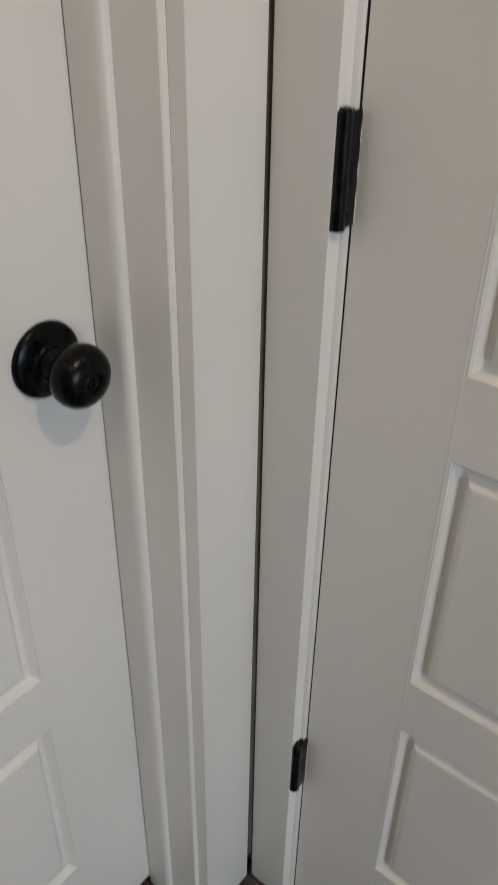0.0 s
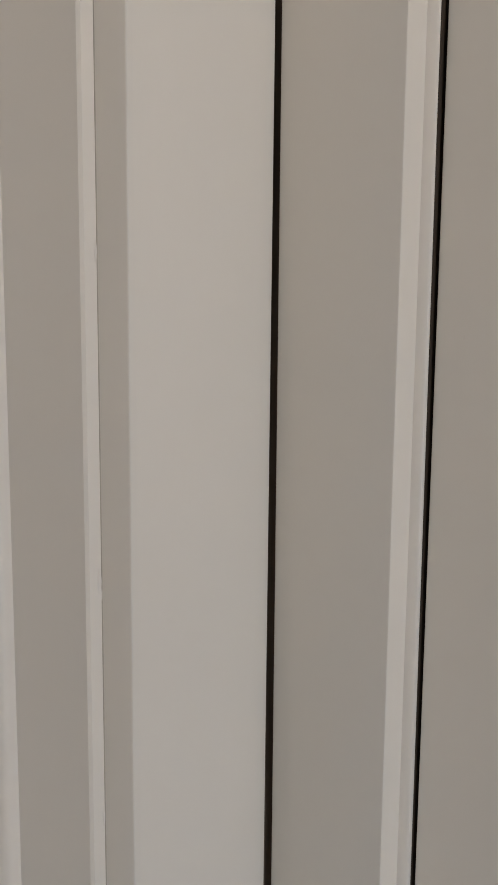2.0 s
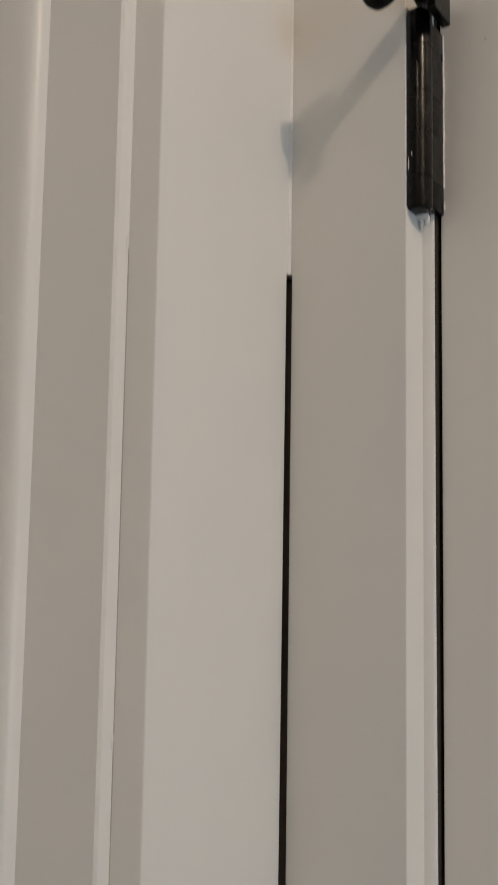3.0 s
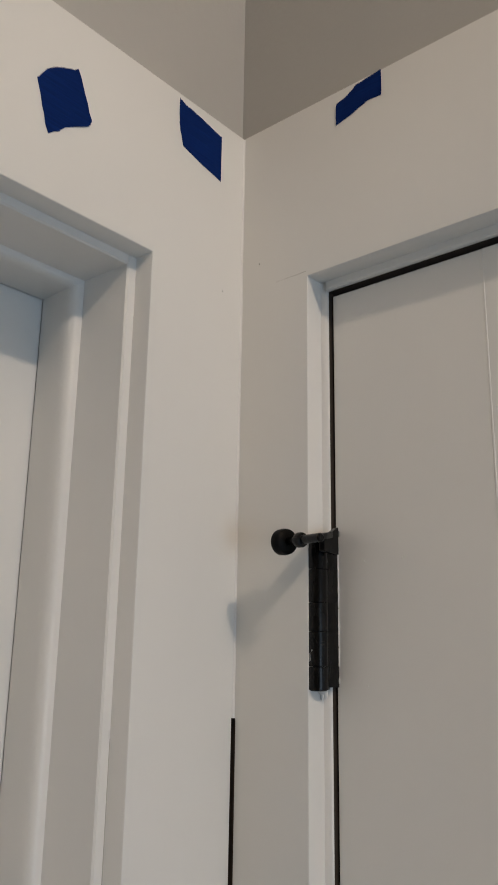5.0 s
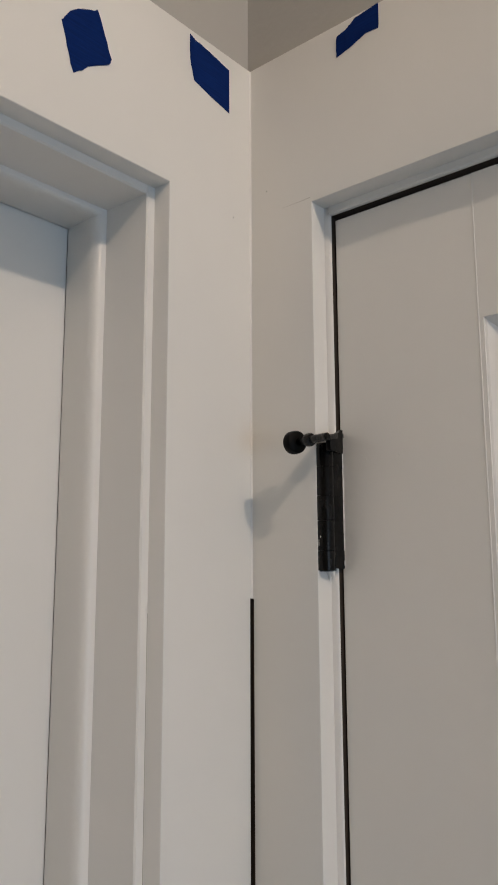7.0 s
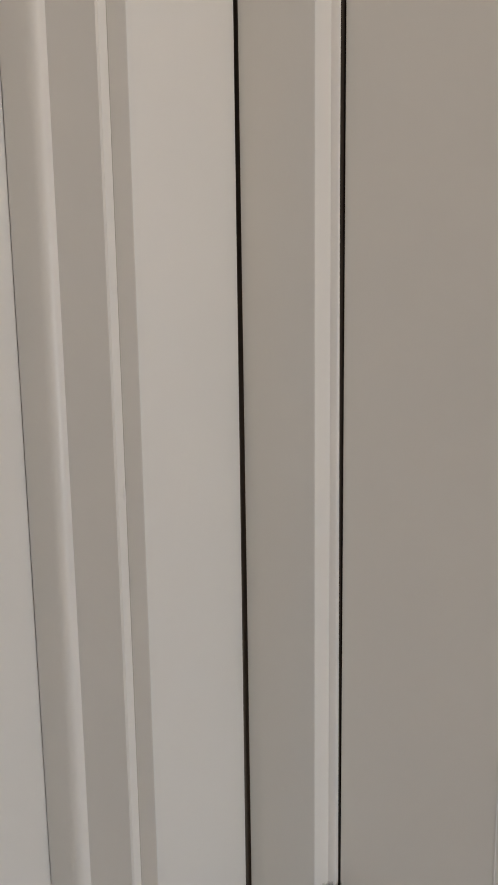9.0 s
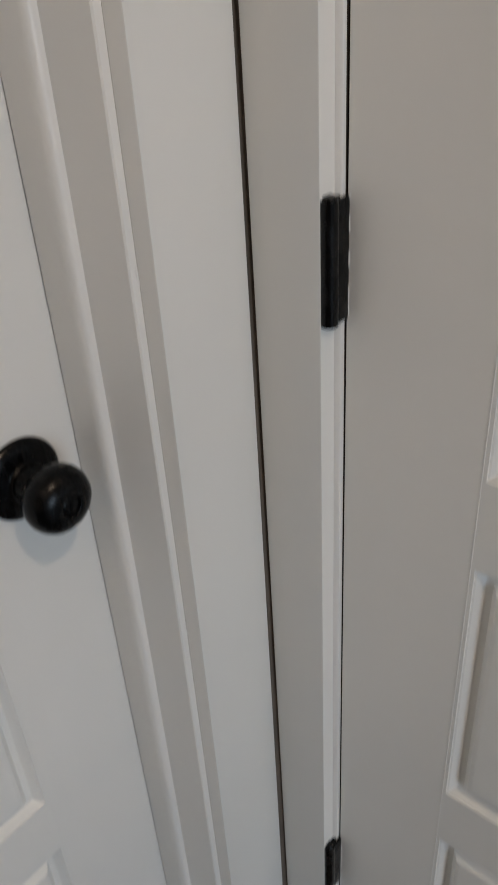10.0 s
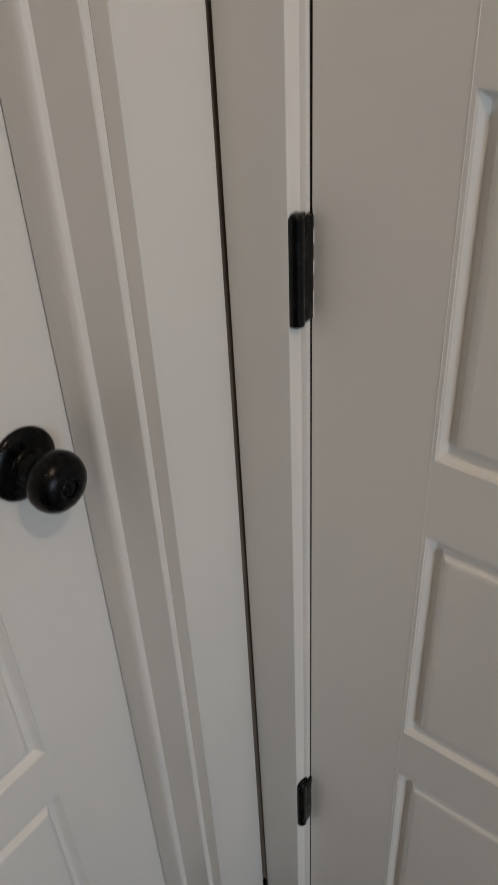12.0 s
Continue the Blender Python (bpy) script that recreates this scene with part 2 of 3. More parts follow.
# closes the two doorways from behind
back = block(-0.9, -0.88, -1.2, 0.1, -0.01, 2.3)
box(back, -0.9, -0.115, 0.10, 0.12, -0.01, 2.3)
box(back, -0.9, -0.115, -1.22, -1.2, -0.01, 2.3)
box(back, -0.9, -0.115, -1.22, 0.12, 2.3, 2.32)
box(back, -0.02, 0.9, 0.80, 0.82, -0.01, 2.3)
box(back, -0.02, 0.0, 0.13, 0.80, -0.01, 2.3)
box(back, 0.88, 0.9, 0.13, 0.80, -0.01, 2.3)
box(back, -0.02, 0.9, 0.13, 0.82, 2.3, 2.32)
structure(part("wall_closets", back, WALL_PAINT), "plain walls of the dark closets behind the doors", "wall")
ceiling = part("ceiling", block(-0.115, ROOM_X + 0.12, ROOM_Y - 0.12, 0.13, ROOM_Z, ROOM_Z + 0.1), CEILING_PAINT)
structure(ceiling, "plain pale painted ceiling", "ceiling")

# ---- flat white boards round the doors ----
GAP_LOW, GAP_TOP, GAP_END, TIGHT = 0.0045, 0.0014, 1.747, 0.0003


left_trim = new("trim_left")
structure(left_trim, "flat white painted boards framing a closed door", "door trim")
sheet = prism([(GAP_LOW, 0.0), (-L_EDGE, 0.0), (-L_EDGE, HEAD_L), (-L_OPEN[1] + 0.02, HEAD_L), (-L_OPEN[1] + 0.02, TOP), (TIGHT, TOP), (TIGHT, GAP_END + 0.0012), (GAP_TOP, GAP_END - 0.0012), (0.0031, 0.85)], 0.0, CASE - 0.0005, lambda u, v, d: Vector((-d, -u, v)))
rim = [e for e in sheet.edges if all(abs(v.co.x) < 1e-6 for v in e.verts)]
bmesh.ops.bevel(sheet, geom=rim, offset=0.0010, segments=3, profile=0.5, affect="EDGES")
part("face_board", sheet, TRIM_PAINT, left_trim, "white board cut round the doorway", smooth=True)
part("far_board", block(-CASE + 0.0005, 0.0, L_OPEN[1] - 0.11, L_OPEN[1] - 0.02, 0.0, TOP, 0.0009), TRIM_PAINT, left_trim)

right_trim = new("trim_right")
structure(right_trim, "flat white painted boards framing a hinged door", "door trim")
board = prism([(GAP_LOW, 0.0022), (0.021, 0.0012), (0.034, 0.0020), (0.046, 0.0008), (R_EDGE, 0.0014), (R_EDGE, HEAD_R), (R_OPEN[1] + 0.0098, HEAD_R), (R_OPEN[1] + 0.0098, HEAD_R + 0.0036), (R_OPEN[1] + 0.11, HEAD_R + 0.0036), (R_OPEN[1] + 0.11, TOP), (TIGHT, TOP), (TIGHT, GAP_END), (GAP_TOP, GAP_END - 0.002), (0.0028, 0.85)], 0.0, CASE - 0.0005, lambda u, v, d: Vector((u, d, v)))
rim = [e for e in board.edges if all(abs(v.co.y) < 1e-6 for v in e.verts)]
bmesh.ops.bevel(board, geom=rim, offset=0.0008, segments=3, profile=0.5, affect="EDGES")
part("face_board", board, TRIM_PAINT, right_trim, "white board cut round the doorway", smooth=True)
# filled joint between side and head board, open for a finger's width beside the doorway
seam = bmesh.new()
for i in range(13):
    x = R_EDGE - 0.0012 - i * 0.0021
    h = 0.00020 * (1 - i / 13.5)
    box(seam, x - 0.0021, x, -0.00012, 0.0006, HEAD_R + 0.0036 - h + 0.0003 * noise.noise((x * 90, 0, 1)), HEAD_R + 0.0036 + h + 0.0003 * noise.noise((x * 90, 0, 1)))
part("seam", seam, CRACK, right_trim, "hairline crack in the filled board joint")
part("far_board", block(R_OPEN[1] + 0.01, R_OPEN[1] + 0.11, 0.0, CASE - 0.0005, 0.0, HEAD_R + 0.0035, 0.0009), TRIM_PAINT, right_trim)

# joint at the corner: caulk above, bare backing below
caulk = bmesh.new()
prev = None
for i in range(60):
    z = GAP_END - 0.001 + (TOP - GAP_END) * i / 59
    w = 0.0011 + 0.0003 * noise.noise((0, 3.1, z * 14))
    ring = [caulk.verts.new(p) for p in ((-0.006, -w, z), (0.00015, -w, z), (0.0006 + 0.0002 * noise.noise((1, 2, z * 20)), -0.0006, z), (w, -0.00015, z), (w, 0.006, z), (-0.006, 0.006, z))]
    if prev:
        for k in range(6):
            caulk.faces.new((prev[k], prev[(k + 1) % 6], ring[(k + 1) % 6], ring[k]))
    else:
        caulk.faces.new(ring)
    prev = ring
caulk.faces.new(prev)
bmesh.ops.recalc_face_normals(caulk, faces=caulk.faces)
structure(part("trim_caulk", caulk, CAULK, smooth=True), "white caulk bead closing the upper corner joint", "caulk")
backing = bmesh.new()
prev, deep = None, CASE - 0.001
for z, g, d in ((0.055, 0.0040, 0.0005), (0.55, 0.0036, -0.0014), (1.1, 0.0028, -0.0040), (GAP_END, 0.0018, -0.0090)):
    ring = [backing.verts.new((x, y, z)) for x, y in ((-deep, -g), (d - g, -g), (g, g - d), (g, deep), (-deep, deep))]
    if prev:
        for k in range(5):
            backing.faces.new((prev[k], prev[(k + 1) % 5], ring[(k + 1) % 5], ring[k]))
    else:
        backing.faces.new(ring)
    prev = ring
backing.faces.new(prev)
bmesh.ops.recalc_face_normals(backing, faces=backing.faces)
structure(part("trim_backing", backing, RAW_WOOD), "bare brown wood showing in the open corner joint", "backing strip")

# ---- door frames ----
frame_left = new("door_frame_left")
structure(frame_left, "white painted jamb and stop of a closed door", "door frame")
JAMB_L, FACE_L = -0.0996, -0.1075
up = lambda u, v, s: Vector((u, v, s))
part("jamb", prism([(-CASE + 0.0008, JAMB_L + 0.0012), (-CASE + 0.0008, -0.0910), (-0.16, -0.0910), (-0.16, JAMB_L - 0.0017), (-0.0620, JAMB_L - 0.0017), (-CASE - 0.0004, JAMB_L)], 0.0, HEAD_L + 0.008, up), JAMB_PAINT, frame_left)
stop_outline = [(-0.0618, JAMB_L + 0.001), (-0.0618, -0.1046), (-0.0622, -0.1062), (-0.0632, -0.1077), (-0.0648, -0.1089), (-0.0672, -0.1097), (-0.0705, -0.1100), (-0.0760, -0.1098), (FACE_L + 0.0018, -0.1053), (FACE_L + 0.0018, JAMB_L + 0.001)]
part("stop", prism(stop_outline, 0.0, HEAD_L - 0.010, up), JAMB_PAINT, frame_left, smooth=True)
HJ = HEAD_L - 0.0068
along_y = lambda u, v, s: Vector((u, s, v))
part("head_jamb", prism([(-CASE + 0.0008, HJ + 0.0012), (-CASE + 0.0008, HJ + 0.012), (-0.16, HJ + 0.012), (-0.16, HJ), (-CASE - 0.0004, HJ)], JAMB_L, L_OPEN[1] - 0.01, along_y), JAMB_PAINT, frame_left)
part("head_stop", prism([(u, HJ + (v - JAMB_L) * 0.62) for u, v in stop_outline], JAMB_L + 0.0005, L_OPEN[1], along_y), JAMB_PAINT, frame_left, smooth=True)
part("far_jamb", block(-0.16, -0.0142, L_OPEN[1] - 0.012, L_OPEN[1], 0.0, HJ), JAMB_PAINT, frame_left)

frame_right = new("door_frame_right")
structure(frame_right, "white painted jamb beside black hinges", "door frame")
FACE_R = 0.0230
JR = 0.0670
part("jamb", prism([(R_EDGE - 0.004, CASE - 0.0008), (R_EDGE + 0.0002, CASE - 0.0008), (JR - 0.0014, CASE + 0.0012), (JR - 0.0006, CASE + 0.0016), (JR - 0.0001, CASE + 0.0022), (JR, CASE + 0.0032), (JR, 0.13), (R_EDGE - 0.004, 0.13)], 0.0, HEAD_R + 0.004, up), JAMB_PAINT, frame_right, smooth=True)
along_x = lambda u, v, s: Vector((s, u, v))
HR = HEAD_R - 0.0065
part("head_jamb", prism([(CASE - 0.0008, HR + 0.0010), (CASE - 0.0008, HEAD_R + 0.004), (0.13, HEAD_R + 0.004), (0.13, HR), (CASE + 0.0006, HR)], JR, R_OPEN[1], along_x), JAMB_PAINT, frame_right)
part("far_jamb", block(R_OPEN[1], R_OPEN[1] + 0.02, CASE + 0.0003, 0.13, 0.0, HEAD_R + 0.004), JAMB_PAINT, frame_right)
part("stop", block(JR, JR + 0.011, FACE_R + 0.037, FACE_R + 0.07, 0.0, HR), JAMB_PAINT, frame_right)

part("head_stop", block(JR + 0.011, R_OPEN[1], FACE_R + 0.037, FACE_R + 0.07, HR - 0.011, HR), JAMB_PAINT, frame_right)
# lining darkened in place of shade; the joint looks wider towards the top
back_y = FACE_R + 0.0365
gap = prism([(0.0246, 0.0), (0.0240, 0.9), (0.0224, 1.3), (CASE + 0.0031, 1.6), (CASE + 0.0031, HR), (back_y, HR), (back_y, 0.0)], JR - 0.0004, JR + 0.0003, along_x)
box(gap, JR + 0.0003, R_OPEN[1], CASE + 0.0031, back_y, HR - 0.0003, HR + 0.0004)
part("shade_lining", gap, VOID, frame_right, "dark brown lining that paints shade into the gap round the door")

# ---- five-panel doors ----
PANEL_LOW = (0.2005, 0.5605, 0.9255, 1.2890, 1.6525)
PANEL_TALL = 0.2825


def panel_mesh(u0, u1, v0, v1, place, thick):
    """Sunk raised panel: ovolo sticking, groove, bevel and field, closed behind."""
    steps = ((0.0, 0.0, 0.00003), (0.0036, 0.0, 0.00003), (0.0038, 0.0002, 0.0011), (0.0052, 0.0016, 0.0020), (0.0090, 0.0054, 0.0064), (0.0106, 0.0070, 0.0082), (0.0120, 0.0084, 0.0087), (0.0166, 0.0130, 0.0087), (0.0224, 0.0188, 0.0022), (0.0230, 0.0194, 0.0017), (0.0262, 0.0226, 0.0011), (0.0270, 0.0234, 0.0010))
    bm = bmesh.new()
    rings = []
    for iu, iv, depth in steps:
        rings.append([bm.verts.new(place(u, v, depth)) for u, v in ((u0 + iu, v0 + iv), (u1 - iu, v0 + iv), (u1 - iu, v1 - iv), (u0 + iu, v1 - iv))])
    rings.append([bm.verts.new(place(u, v, thick)) for u, v in ((u0, v0), (u1, v0), (u1, v1), (u0, v1))])
    for a, b in zip(rings, rings[1:-1]):
        for i in range(4):
            bm.faces.new((a[i], a[(i + 1) % 4], b[(i + 1) % 4], b[i]))
    bm.faces.new(rings[-2])
    for i in range(4):
        bm.faces.new((rings[0][i], rings[0][(i + 1) % 4], rings[-1][(i + 1) % 4], rings[-1][i]))
    bm.faces.new(rings[-1])
    bmesh.ops.recalc_face_normals(bm, faces=bm.faces)
    return bm


def panel_door(name, label, width, stile, place, z0, z1, ridged=False):
    """place(u, v, w): u across from the edge near the corner, v up, w into the door."""
    door = new(name)
    structure(door, label, "door")
    thick = 0.035

    def board(part_name, u0, u1, v0, v1, bevel):
        bm = block(u0, u1, 0.0, thick, v0, v1, bevel, 2)
        for v in bm.verts:
            v.co = place(v.co.x, v.co.z, v.co.y)
        bmesh.ops.recalc_face_normals(bm, faces=bm.faces)
        part(part_name, bm, DOOR_PAINT, door)

    board("stile", 0.0, stile, z0, z1, 0.0006 if ridged else 0.0)
    board("stile", width - stile, width, z0, z1, 0.0009)
    u0, u1 = stile + 0.00005, width - stile - 0.00005
    tops = [z0] + [z + PANEL_TALL for z in PANEL_LOW]
    lows = list(PANEL_LOW) + [z1]
    for a, b in zip(tops, lows):
        board("rail", u0, u1, a, b, 0.0002 if ridged else 0.0)
    ridge = [(stile - 0.0010, 0.0004), (stile - 0.0003, -0.0003), (stile + 0.0004, -0.0003), (stile + 0.0011, 0.0006)]
    if ridged:
        part("paint_ridge", prism(ridge, z0 + 0.001, z1 - 0.001, lambda u, v, q: place(u, q, v)), DOOR_PAINT, door)
    for z in PANEL_LOW:
        part("panel", panel_mesh(u0, u1, z + 0.00005, z + PANEL_TALL - 0.00005, place, thick), DOOR_PAINT, door)
    return door


R_SLAB = 0.0690
door_right = panel_door("door_2", "closed white five-panel door with painted-over black hinges", 0.61, 0.1846 - R_SLAB,
                        lambda u, v, w: Vector((R_SLAB + u, FACE_R + w, v)), 0.013, 2.0414, True)
L_SLAB = -0.1045
door_left = panel_door("door_1", "closed white five-panel door with a black knob", 0.76, 0.2172 + L_SLAB,
                       lambda u, v, w: Vector((FACE_L - w, L_SLAB - u, v)), 0.016, 2.0480)

# ---- hinges of the right door ----
HINGE_LONG = 0.0900
AXIS = Vector((0.0650, 0.0070))
BARREL = 0.0068


def hinge(z0):
    top = part("hinge", lathe([(0, -0.0008), (0.0044, -0.0007), (0.0056, -0.0003), (0.0056, 0.0), (0.0030, 0.001), (0.0030, HINGE_LONG - 0.001), (0.0052, HINGE_LONG), (0.0052, HINGE_LONG + 0.0008), (0.0040, HINGE_LONG + 0.0022), (0, HINGE_LONG + 0.0024)],
               Matrix.Translation((AXIS.x, AXIS.y, z0)), 24), HINGE_BLACK, door_right, "black painted steel butt hinge", smooth=True)
    cuts = [0.0, 0.158, 0.401, 0.604, 0.842, 1.0]
    for k, (a, b) in enumerate(zip(cuts, cuts[1:])):
        lo, hi = a * HINGE_LONG + 0.00012, b * HINGE_LONG - 0.00012
        part("knuckle", lathe([(0.002, lo), (BARREL - 0.0002, lo), (BARREL, lo + 0.0002), (BARREL, hi - 0.0002), (BARREL - 0.0002, hi), (0.002, hi)],
             Matrix.Translation((AXIS.x, AXIS.y, z0)), 32), HINGE_BLACK, top, smooth=True)
        # every second knuckle runs into the door's leaf, the others into the jamb's
        if k % 2:
            part("leaf_root", prism([(AXIS.x + 0.0010, AXIS.y - 0.0066), (AXIS.x + 0.0036, AXIS.y - 0.0057), (0.0707, AXIS.y + 0.0004), (0.0707, FACE_R - 0.002), (AXIS.x + 0.0005, AXIS.y + 0.0030)], z0 + lo, z0 + hi, up), HINGE_BLACK, top)
        else:
            part("leaf_root", block(0.0605, AXIS.x + 0.0010, AXIS.y, CASE + 0.0012, z0 + lo, z0 + hi, 0.0003), HINGE_BLACK, top, smooth=True)
    part("leaf", block(0.0680, 0.0705, AXIS.y + 0.0042, FACE_R + 0.0030, z0 + 0.0016, z0 + HINGE_LONG - 0.0006, 0.0005), HINGE_BLACK, top, smooth=True)
    edge = bmesh.new()
    for i in range(7):
        lo = z0 + 0.002 + i * HINGE_LONG / 7.2
        if noise.noise((z0 * 31, i * 1.7, 0)) > -0.12:
            box(edge, 0.0703, 0.0709 + 0.0004 * abs(noise.noise((i, z0, 3))), FACE_R - 0.0006, FACE_R + 0.0012, lo, lo + HINGE_LONG / 7.6, 0.0002, 1)
    part("paint_edge", edge, CAULK, top)
    return top


hinge_top = hinge(1.7662)
hinge_mid = hinge(1.0200)
hinge_low = hinge(0.2745)


def daub(name, centre, size, seed, mat, parent, label=""):
    """A small uneven lump: dried paint, a chip or a speck."""
    bm = bmesh.new()
    bmesh.ops.create_icosphere(bm, subdivisions=3 if size[2] > 0.0025 else 2, radius=1.0)
    for v in bm.verts:
        k = 1 + 0.3 * noise.noise(v.co * 1.4 + Vector((seed, 0, 0)))
        v.co = Vector(centre) + Vector((v.co.x * size[0] * k, v.co.y * size[1] * k, v.co.z * size[2] * k))
    return part(name, bm, mat, parent, label, smooth=True)


for i, (dx, dy, dz, w, h) in enumerate(((-0.0018, 0.0056, 0.0006, 0.0052, 0.0026), (0.0012, 0.0072, -0.0016, 0.0012, 0.0034), (-0.0012, 0.0062, -0.0022, 0.0011, 0.0040), (-0.0044, 0.0048, -0.0020, 0.0012, 0.0034))):
    daub("paint_blob", (AXIS.x + dx, AXIS.y + dy, 1.7655 + dz), (w, min(w, 0.0030), h), i, CAULK, hinge_top, "pale paint run under the barrel")
for i, (dx, dy, z, h) in enumerate(((-0.0012, -0.0066, 1.7862, 0.0030), (-0.0026, -0.0061, 1.7812, 0.0016), (0.0004, -0.0067, 1.7905, 0.0008), (-0.0032, -0.0058, 1.8420, 0.0012))):
    daub("scratch", (AXIS.x + dx, AXIS.y + dy, z), (0.0003, 0.00025, h), 3 + i, CAULK, hinge_top)
for i, (x, y, z, h) in enumerate(((0.0612, 0.0020, 1.7865, 0.0030), (0.0608, 0.0025, 1.7835, 0.0016), (0.0709, 0.0225, 1.8440, 0.0022), (0.0709, 0.0225, 1.8300, 0.0050), (0.0709, 0.0225, 1.8060, 0.0030), (0.0709, 0.0225, 1.7720, 0.0022))):
    daub("paint_chip", (x, y, z), (0.0005, 0.0006, h), 9 + i, CAULK, hinge_top)
for i, (x, y, z, h) in enumerate(((0.0600, 0.0030, 1.0790, 0.0012), (0.0709, 0.0225, 1.1090, 0.0020), (0.0709, 0.0225, 1.0250, 0.0022), (0.0597, 0.0035, 1.0930, 0.001))):
    daub("paint_chip", (x, y, z), (0.0005, 0.0006, h), 19 + i, CAULK, hinge_mid)
for i, (x, y, z, h) in enumerate(((0.0709, 0.0225, 0.2800, 0.0030), (0.0709, 0.0225, 0.3300, 0.0020))):
    daub("paint_chip", (x, y, z), (0.0005, 0.0006, h), 29 + i, CAULK, hinge_low)

# hinge-pin door stop on the upper hinge
PIN_Z = 1.7662 + HINGE_LONG
TIP, ROD_END = Vector((0.0622, -0.0240, 1.8570)), Vector((0.0970, -0.0330, 1.8560))


def aim(a, b):
    d = Vector(b) - Vector(a)
    return Matrix.Translation(a) @ d.to_track_quat("Z", "Y").to_matrix().to_4x4(), d.length


bracket = part("pin_stop", lathe([(0.0030, -0.0006), (0.0062, -0.0006), (0.0066, 0.0), (0.0066, 0.0022), (0.0058, 0.0034), (0.0040, 0.0040), (0.0, 0.0042)], Matrix.Translation((AXIS.x, AXIS.y, PIN_Z)), 28), HINGE_BLACK, door_right, "black hinge-pin door stop with rubber tip", smooth=True)
m, n = aim(ROD_END, TIP)
part("stop_rod", lathe([(0, 0), (0.0022, 0), (0.0028, 0.0006), (0.0028, n * 0.48), (0.0044, n * 0.49), (0.0048, n * 0.53), (0.0048, n * 0.60), (0.0042, n * 0.64), (0.0026, n * 0.66), (0.0026, n), (0, n)], m, 24), HINGE_BLACK, bracket, smooth=True)
ahead = (TIP - ROD_END).normalized()
m, n = aim(TIP - ahead * 0.004, TIP + ahead * 0.006)
part("rubber_tip", lathe([(0, 0), (0.0062, 0.0), (0.0080, 0.0012), (0.0085, 0.004), (0.0083, 0.0078), (0.0068, 0.0098), (0, 0.0102)], m, 28), RUBBER, bracket, smooth=True)
arm = prism([(0.0735, -0.0255), (0.0822, -0.0300), (0.0850, -0.0275), (0.0822, -0.0060), (0.0790, 0.0060), (0.0726, FACE_R - 0.0006), (0.0690, FACE_R - 0.0006), (0.0662, 0.0040)], PIN_Z + 0.0002, PIN_Z + 0.0044, up)
for v in arm.verts:
    v.co.z += 0.20 * (v.co.y + 0.02)
bmesh.ops.bevel(arm, geom=list(arm.edges), offset=0.0007, segments=2, profile=0.5, affect="EDGES")
part("arm", arm, HINGE_BLACK, bracket, smooth=True)
rest = prism([(PIN_Z - 0.0040, FACE_R - 0.0004), (PIN_Z + 0.0142, FACE_R - 0.0004), (PIN_Z + 0.0100, 0.0150), (PIN_Z + 0.0072, 0.0060), (PIN_Z - 0.0030, 0.0060)], 0.0682, 0.0722, lambda u, v, q: Vector((q + 0.0070, v - 0.0110, u - 0.0010)))
bmesh.ops.bevel(rest, geom=list(rest.edges), offset=0.0005, segments=2, profile=0.5, affect="EDGES")
part("rest_plate", rest, HINGE_BLACK, bracket)

# ---- knob of the left door ----
KNOB = Vector((FACE_L, -0.1605, 0.9120))
out = Matrix.Translation(KNOB) @ Matrix.Rotation(radians(90), 4, "Y")
grip_profile = [(0.0122, 0.0295), (0.0184, 0.0309), (0.0238, 0.0339), (0.0267, 0.0385), (0.0277, 0.0437), (0.0271, 0.0493), (0.0248, 0.0545), (0.0209, 0.0585), (0.0161, 0.0610), (0.0120, 0.0622), (0.0094, 0.0625), (0.0085, 0.0620), (0.0083, 0.0597), (0.0000, 0.0597)]
grip = part("door_knob", lathe(grip_profile, out, 64), KNOB_BLACK, door_left, "round glossy black door knob with a keyway", smooth=True)
part("rosette", lathe([(0.0, 0.0), (0.0341, 0.0), (0.0346, 0.0012), (0.0342, 0.0036), (0.0320, 0.0058), (0.0250, 0.0076), (0.0185, 0.0086), (0.0165, 0.0096), (0.0155, 0.0116), (0.0, 0.0116)], out, 64), KNOB_BLACK, grip, smooth=True)
part("neck", lathe([(0.0145, 0.0100), (0.0138, 0.0135), (0.0118, 0.0170), (0.0114, 0.0240), (0.0132, 0.0290), (0.0155, 0.0319)], out, 40), KNOB_BLACK, grip, smooth=True)
part("keyway", lathe([(0.0, 0.0615), (0.0012, 0.0615), (0.0062, 0.0613), (0.0071, 0.0607), (0.0071, 0.0591)], out, 28), KNOB_BLACK, grip, smooth=True)
kw = block(-0.0008, 0.0008, -0.0050, 0.0050, 0.0607, 0.0621, 0.0002)
kw.transform(out @ Matrix.Rotation(radians(80), 4, "Z"))
part("turn_slot", kw, RUBBER, grip)


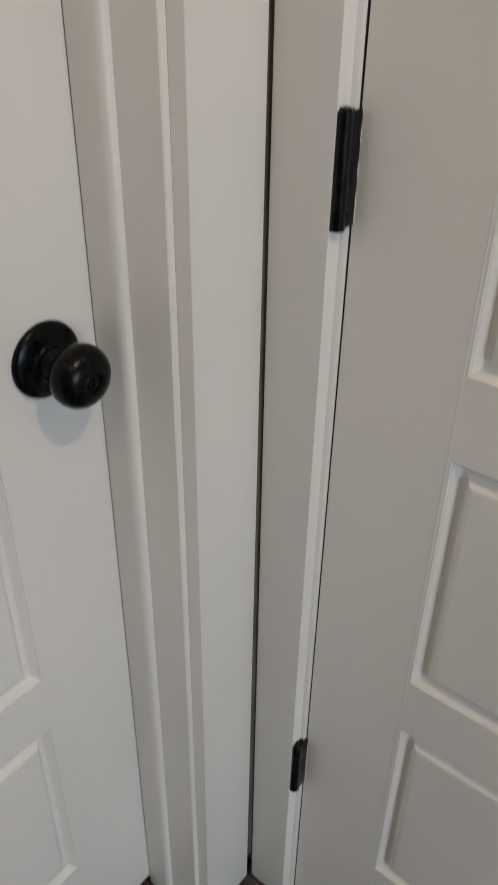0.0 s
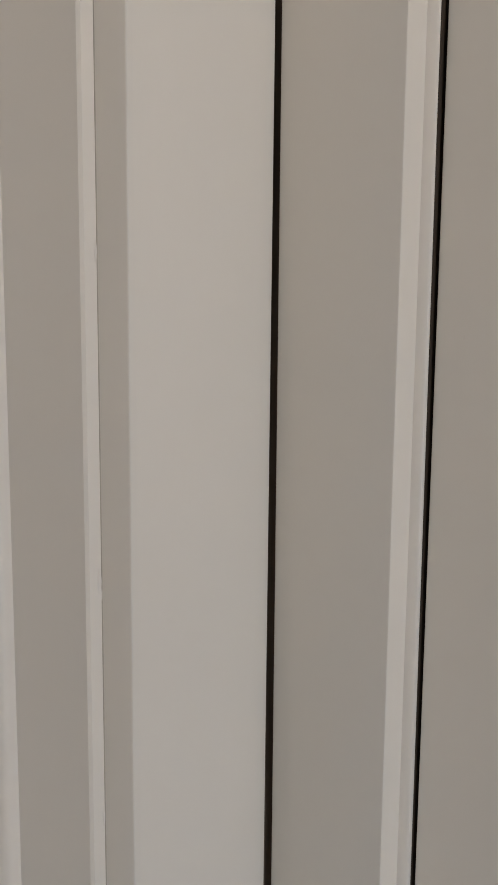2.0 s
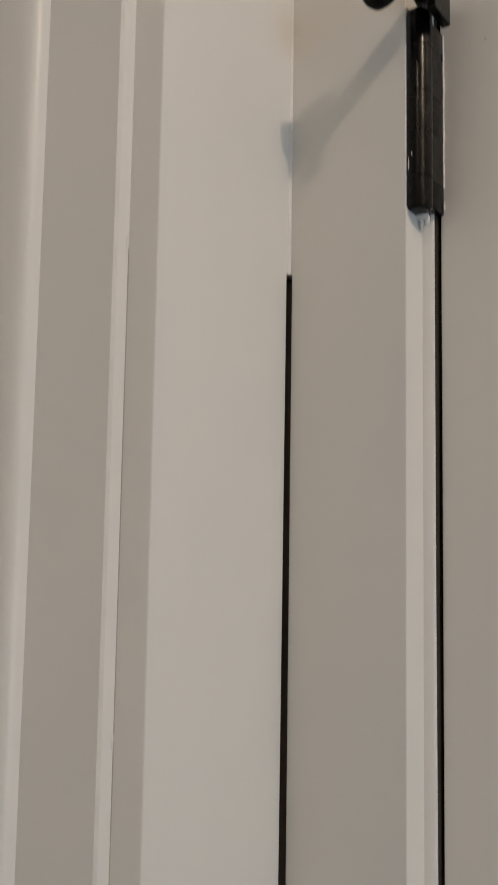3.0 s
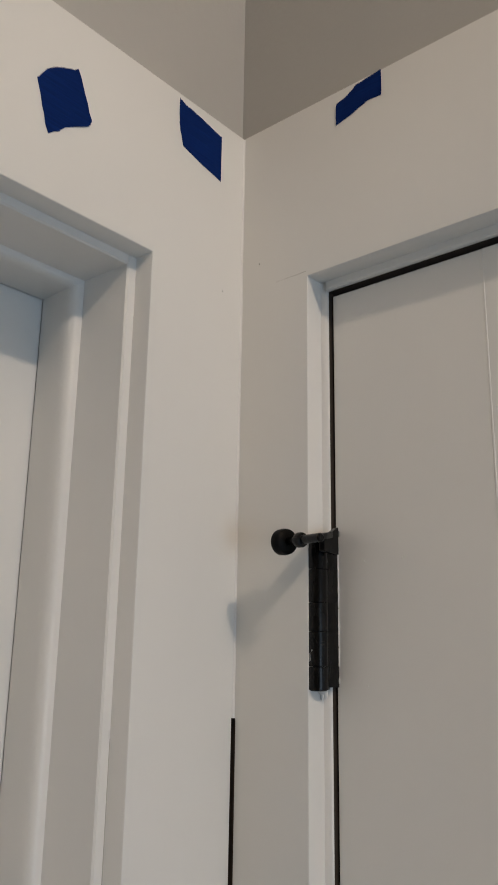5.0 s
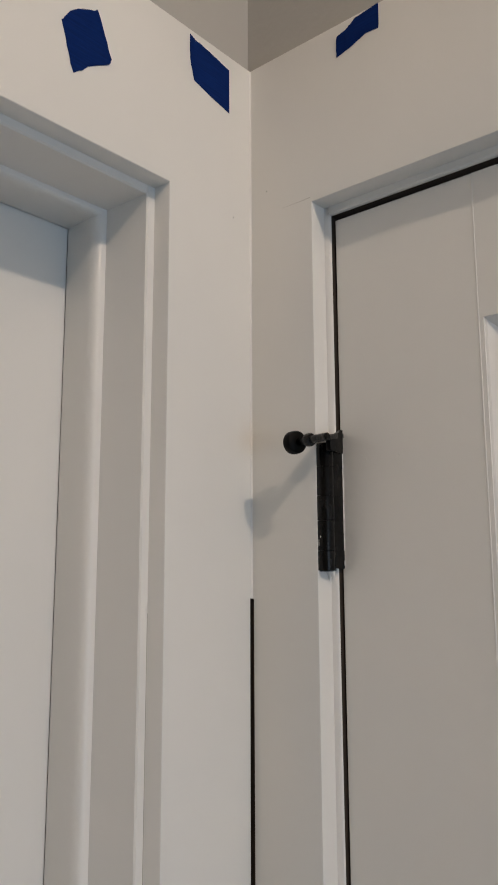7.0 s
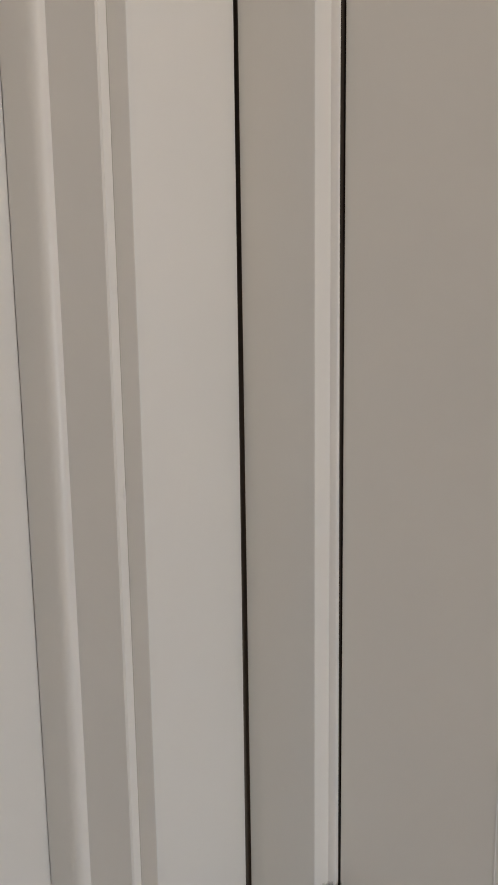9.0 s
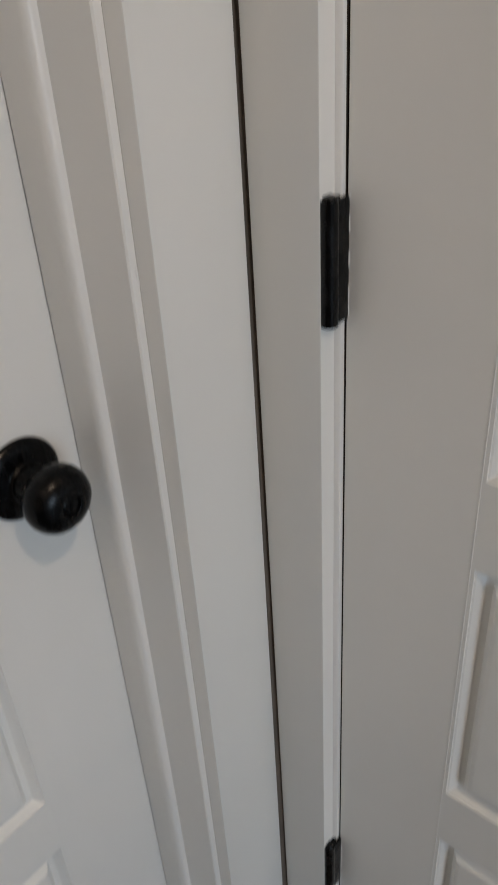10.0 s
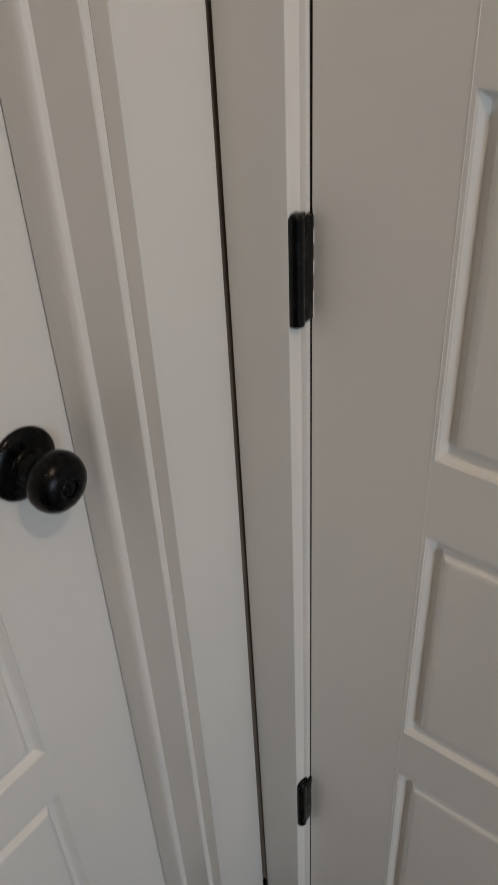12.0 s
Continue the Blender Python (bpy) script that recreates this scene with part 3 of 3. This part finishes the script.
# ---- blue masking tape ----
def tape(corners, label, seed):
    """A torn piece of tape on a wall; corners run round it, and its edges waver a little."""
    pts = []
    for k, (a, b) in enumerate(zip(corners, corners[1:] + corners[:1])):
        a, b = Vector(a), Vector(b)
        steps = 6
        for i in range(steps):
            p = a.lerp(b, i / steps)
            pts.append(p + (b - a).cross(NORMAL).normalized() * 0.0011 * noise.noise((seed, k * 3.7, i * 1.7)))
    bm = bmesh.new()
    lift = [NORMAL * (0.0004 + 0.0010 * max(0, noise.noise((seed + 5, i * 0.35, 0)))) for i in range(len(pts))]
    front = [bm.verts.new(p + l) for p, l in zip(pts, lift)]
    rear = [bm.verts.new(p + l * 0.2) for p, l in zip(pts, lift)]
    bm.faces.new(front)
    bm.faces.new(list(reversed(rear)))
    for i in range(len(pts)):
        j = (i + 1) % len(pts)
        bm.faces.new((front[j], front[i], rear[i], rear[j]))
    bmesh.ops.triangulate(bm, faces=[f for f in bm.faces if len(f.verts) > 4])
    return tagged(part("masking_tape", bm, TAPE), label, "tape", group="tape marks")


NORMAL = Vector((1, 0, 0))
tape([(0, y, z) for y, z in ((-0.1938, 2.1299), (-0.1876, 2.1397), (-0.1787, 2.1472), (-0.1701, 2.1500), (-0.1644, 2.1547), (-0.1511, 2.1229), (-0.1537, 2.1169), (-0.1691, 2.1097), (-0.1753, 2.1025), (-0.1833, 2.0962))], "torn upright piece of blue masking tape on white board", 1.3)
tape([(0, y, z) for y, z in ((-0.0730, 2.1873), (-0.0658, 2.1846), (-0.0554, 2.1840), (-0.0273, 2.1788), (-0.0296, 2.1628), (-0.0269, 2.1395), (-0.0682, 2.1490), (-0.0727, 2.1664))], "torn flat piece of blue tape near an inner corner", 4.1)
NORMAL = Vector((0, -1, 0))
tape([(x, 0, z) for x, z in ((0.0902, 2.1810), (0.0994, 2.1833), (0.1076, 2.1889), (0.1284, 2.1915), (0.1279, 2.1709), (0.1156, 2.1717), (0.1066, 2.1679), (0.0899, 2.1633))], "small torn blue tape under the board's top edge", 7.7)

# ---- specks and drips in the paint ----
for i, (x, z, w, h) in enumerate(((0.0915, 1.8470, 0.0005, 0.0009), (0.1195, 1.8480, 0.0006, 0.0011), (0.0925, 1.7690, 0.0005, 0.0010), (0.108, 1.098, 0.0005, 0.001), (0.092, 0.352, 0.0006, 0.0016), (0.118, 0.372, 0.0006, 0.0007))):
    daub("paint_speck", (x, FACE_R, z), (w, 0.0004, h), 40 + i, CAULK, door_right)
for i, z in enumerate((1.0682, 1.3124, 1.738, 1.54)):
    daub("paint_drip", (-CASE + 0.0006, -0.0930, z), (0.0007, 0.0008, 0.0045), 60 + i, JAMB_PAINT, frame_left)
for i, (y, z) in enumerate(((-0.0215, 2.050),)):
    daub("paint_speck", (0.0, y, z), (0.0003, 0.0004, 0.0005), 70 + i, VOID, left_trim)
daub("paint_speck", (0.0175, 0.0, 2.075), (0.0004, 0.0003, 0.0005), 75, VOID, right_trim)

for z0, z1 in ((0.25, 0.74), (0.746, 1.068), (1.071, 1.405), (1.409, 1.737)):
    crack = block(-CASE + 0.0002, -CASE + 0.0012, L_EDGE - 0.00022, L_EDGE + 0.0002, z0, z1)
    part("crack", crack, CRACK, frame_left)
    daub("paint_lip", (-CASE + 0.0008, L_EDGE - 0.0012, z0 + 0.004), (0.0007, 0.0010, 0.0050), z0 * 9, CAULK, frame_left)

# ---- ceiling lamp ----
fixture = new("ceiling_lamp")
tagged(fixture, "small round ceiling lamp with a bare bulb", "lamp", group="ceiling lamps")
part("canopy", lathe([(0.0, 0.0), (0.062, 0.0), (0.062, -0.003), (0.056, -0.010), (0.024, -0.016), (0.0, -0.016)], Matrix.Identity(4), 40), CEILING_PAINT, fixture, smooth=True)
copy_thing(fixture, Matrix.Translation((FAR_LAMP.x, FAR_LAMP.y, ROOM_Z)))
fixture.location = (LAMP.x, LAMP.y, ROOM_Z)

# ---- floor ----
floor = part("floor", block(-0.9, ROOM_X + 0.12, ROOM_Y - 0.12, 0.82, -0.06, -0.004), VOID)
structure(floor, "dark brown wood-look vinyl plank floor", "floor")
PW, PL = 0.178, 1.22


def plank_mesh(long):
    me = bpy.data.meshes.new("plank")
    pb = block(0.0, long - 0.0002, 0.0, PW - 0.0002, -0.004, 0.0, 0.0003, 1)
    pb.to_mesh(me)
    pb.free()
    me.materials.append(PLANK)
    return me


shared = plank_mesh(PL)
y, row = 0.82 - 0.030, 0
while y - PW > ROOM_Y - 0.10:
    x = -0.9 - (row * 0.437) % PL
    while x < ROOM_X + 0.1:
        lo, hi = max(x, -0.9), min(x + PL, ROOM_X + 0.12)
        if hi - lo > 0.02:
            p = new("plank", shared if hi - lo > PL - 1e-6 else plank_mesh(hi - lo))
            p.parent = floor
            p.location = (lo, y - PW, 0.0)
        x += PL
    y -= PW
    row += 1

strip = prism([(-0.150, 0.0), (-0.0925, 0.0), (-0.0925, 0.0015), (-0.0950, 0.0050), (-0.0995, 0.0062), (-0.150, 0.0062)], -0.110, L_OPEN[1], along_y)
structure(part("threshold", strip, SILL), "dark brown strip under the door with the knob", "threshold")
structure(part("threshold_joint", block(-0.0925, -0.0908, L_OPEN[1], -0.1085, -0.001, 0.0005), VOID), "dark joint along the strip under the door", "joint")
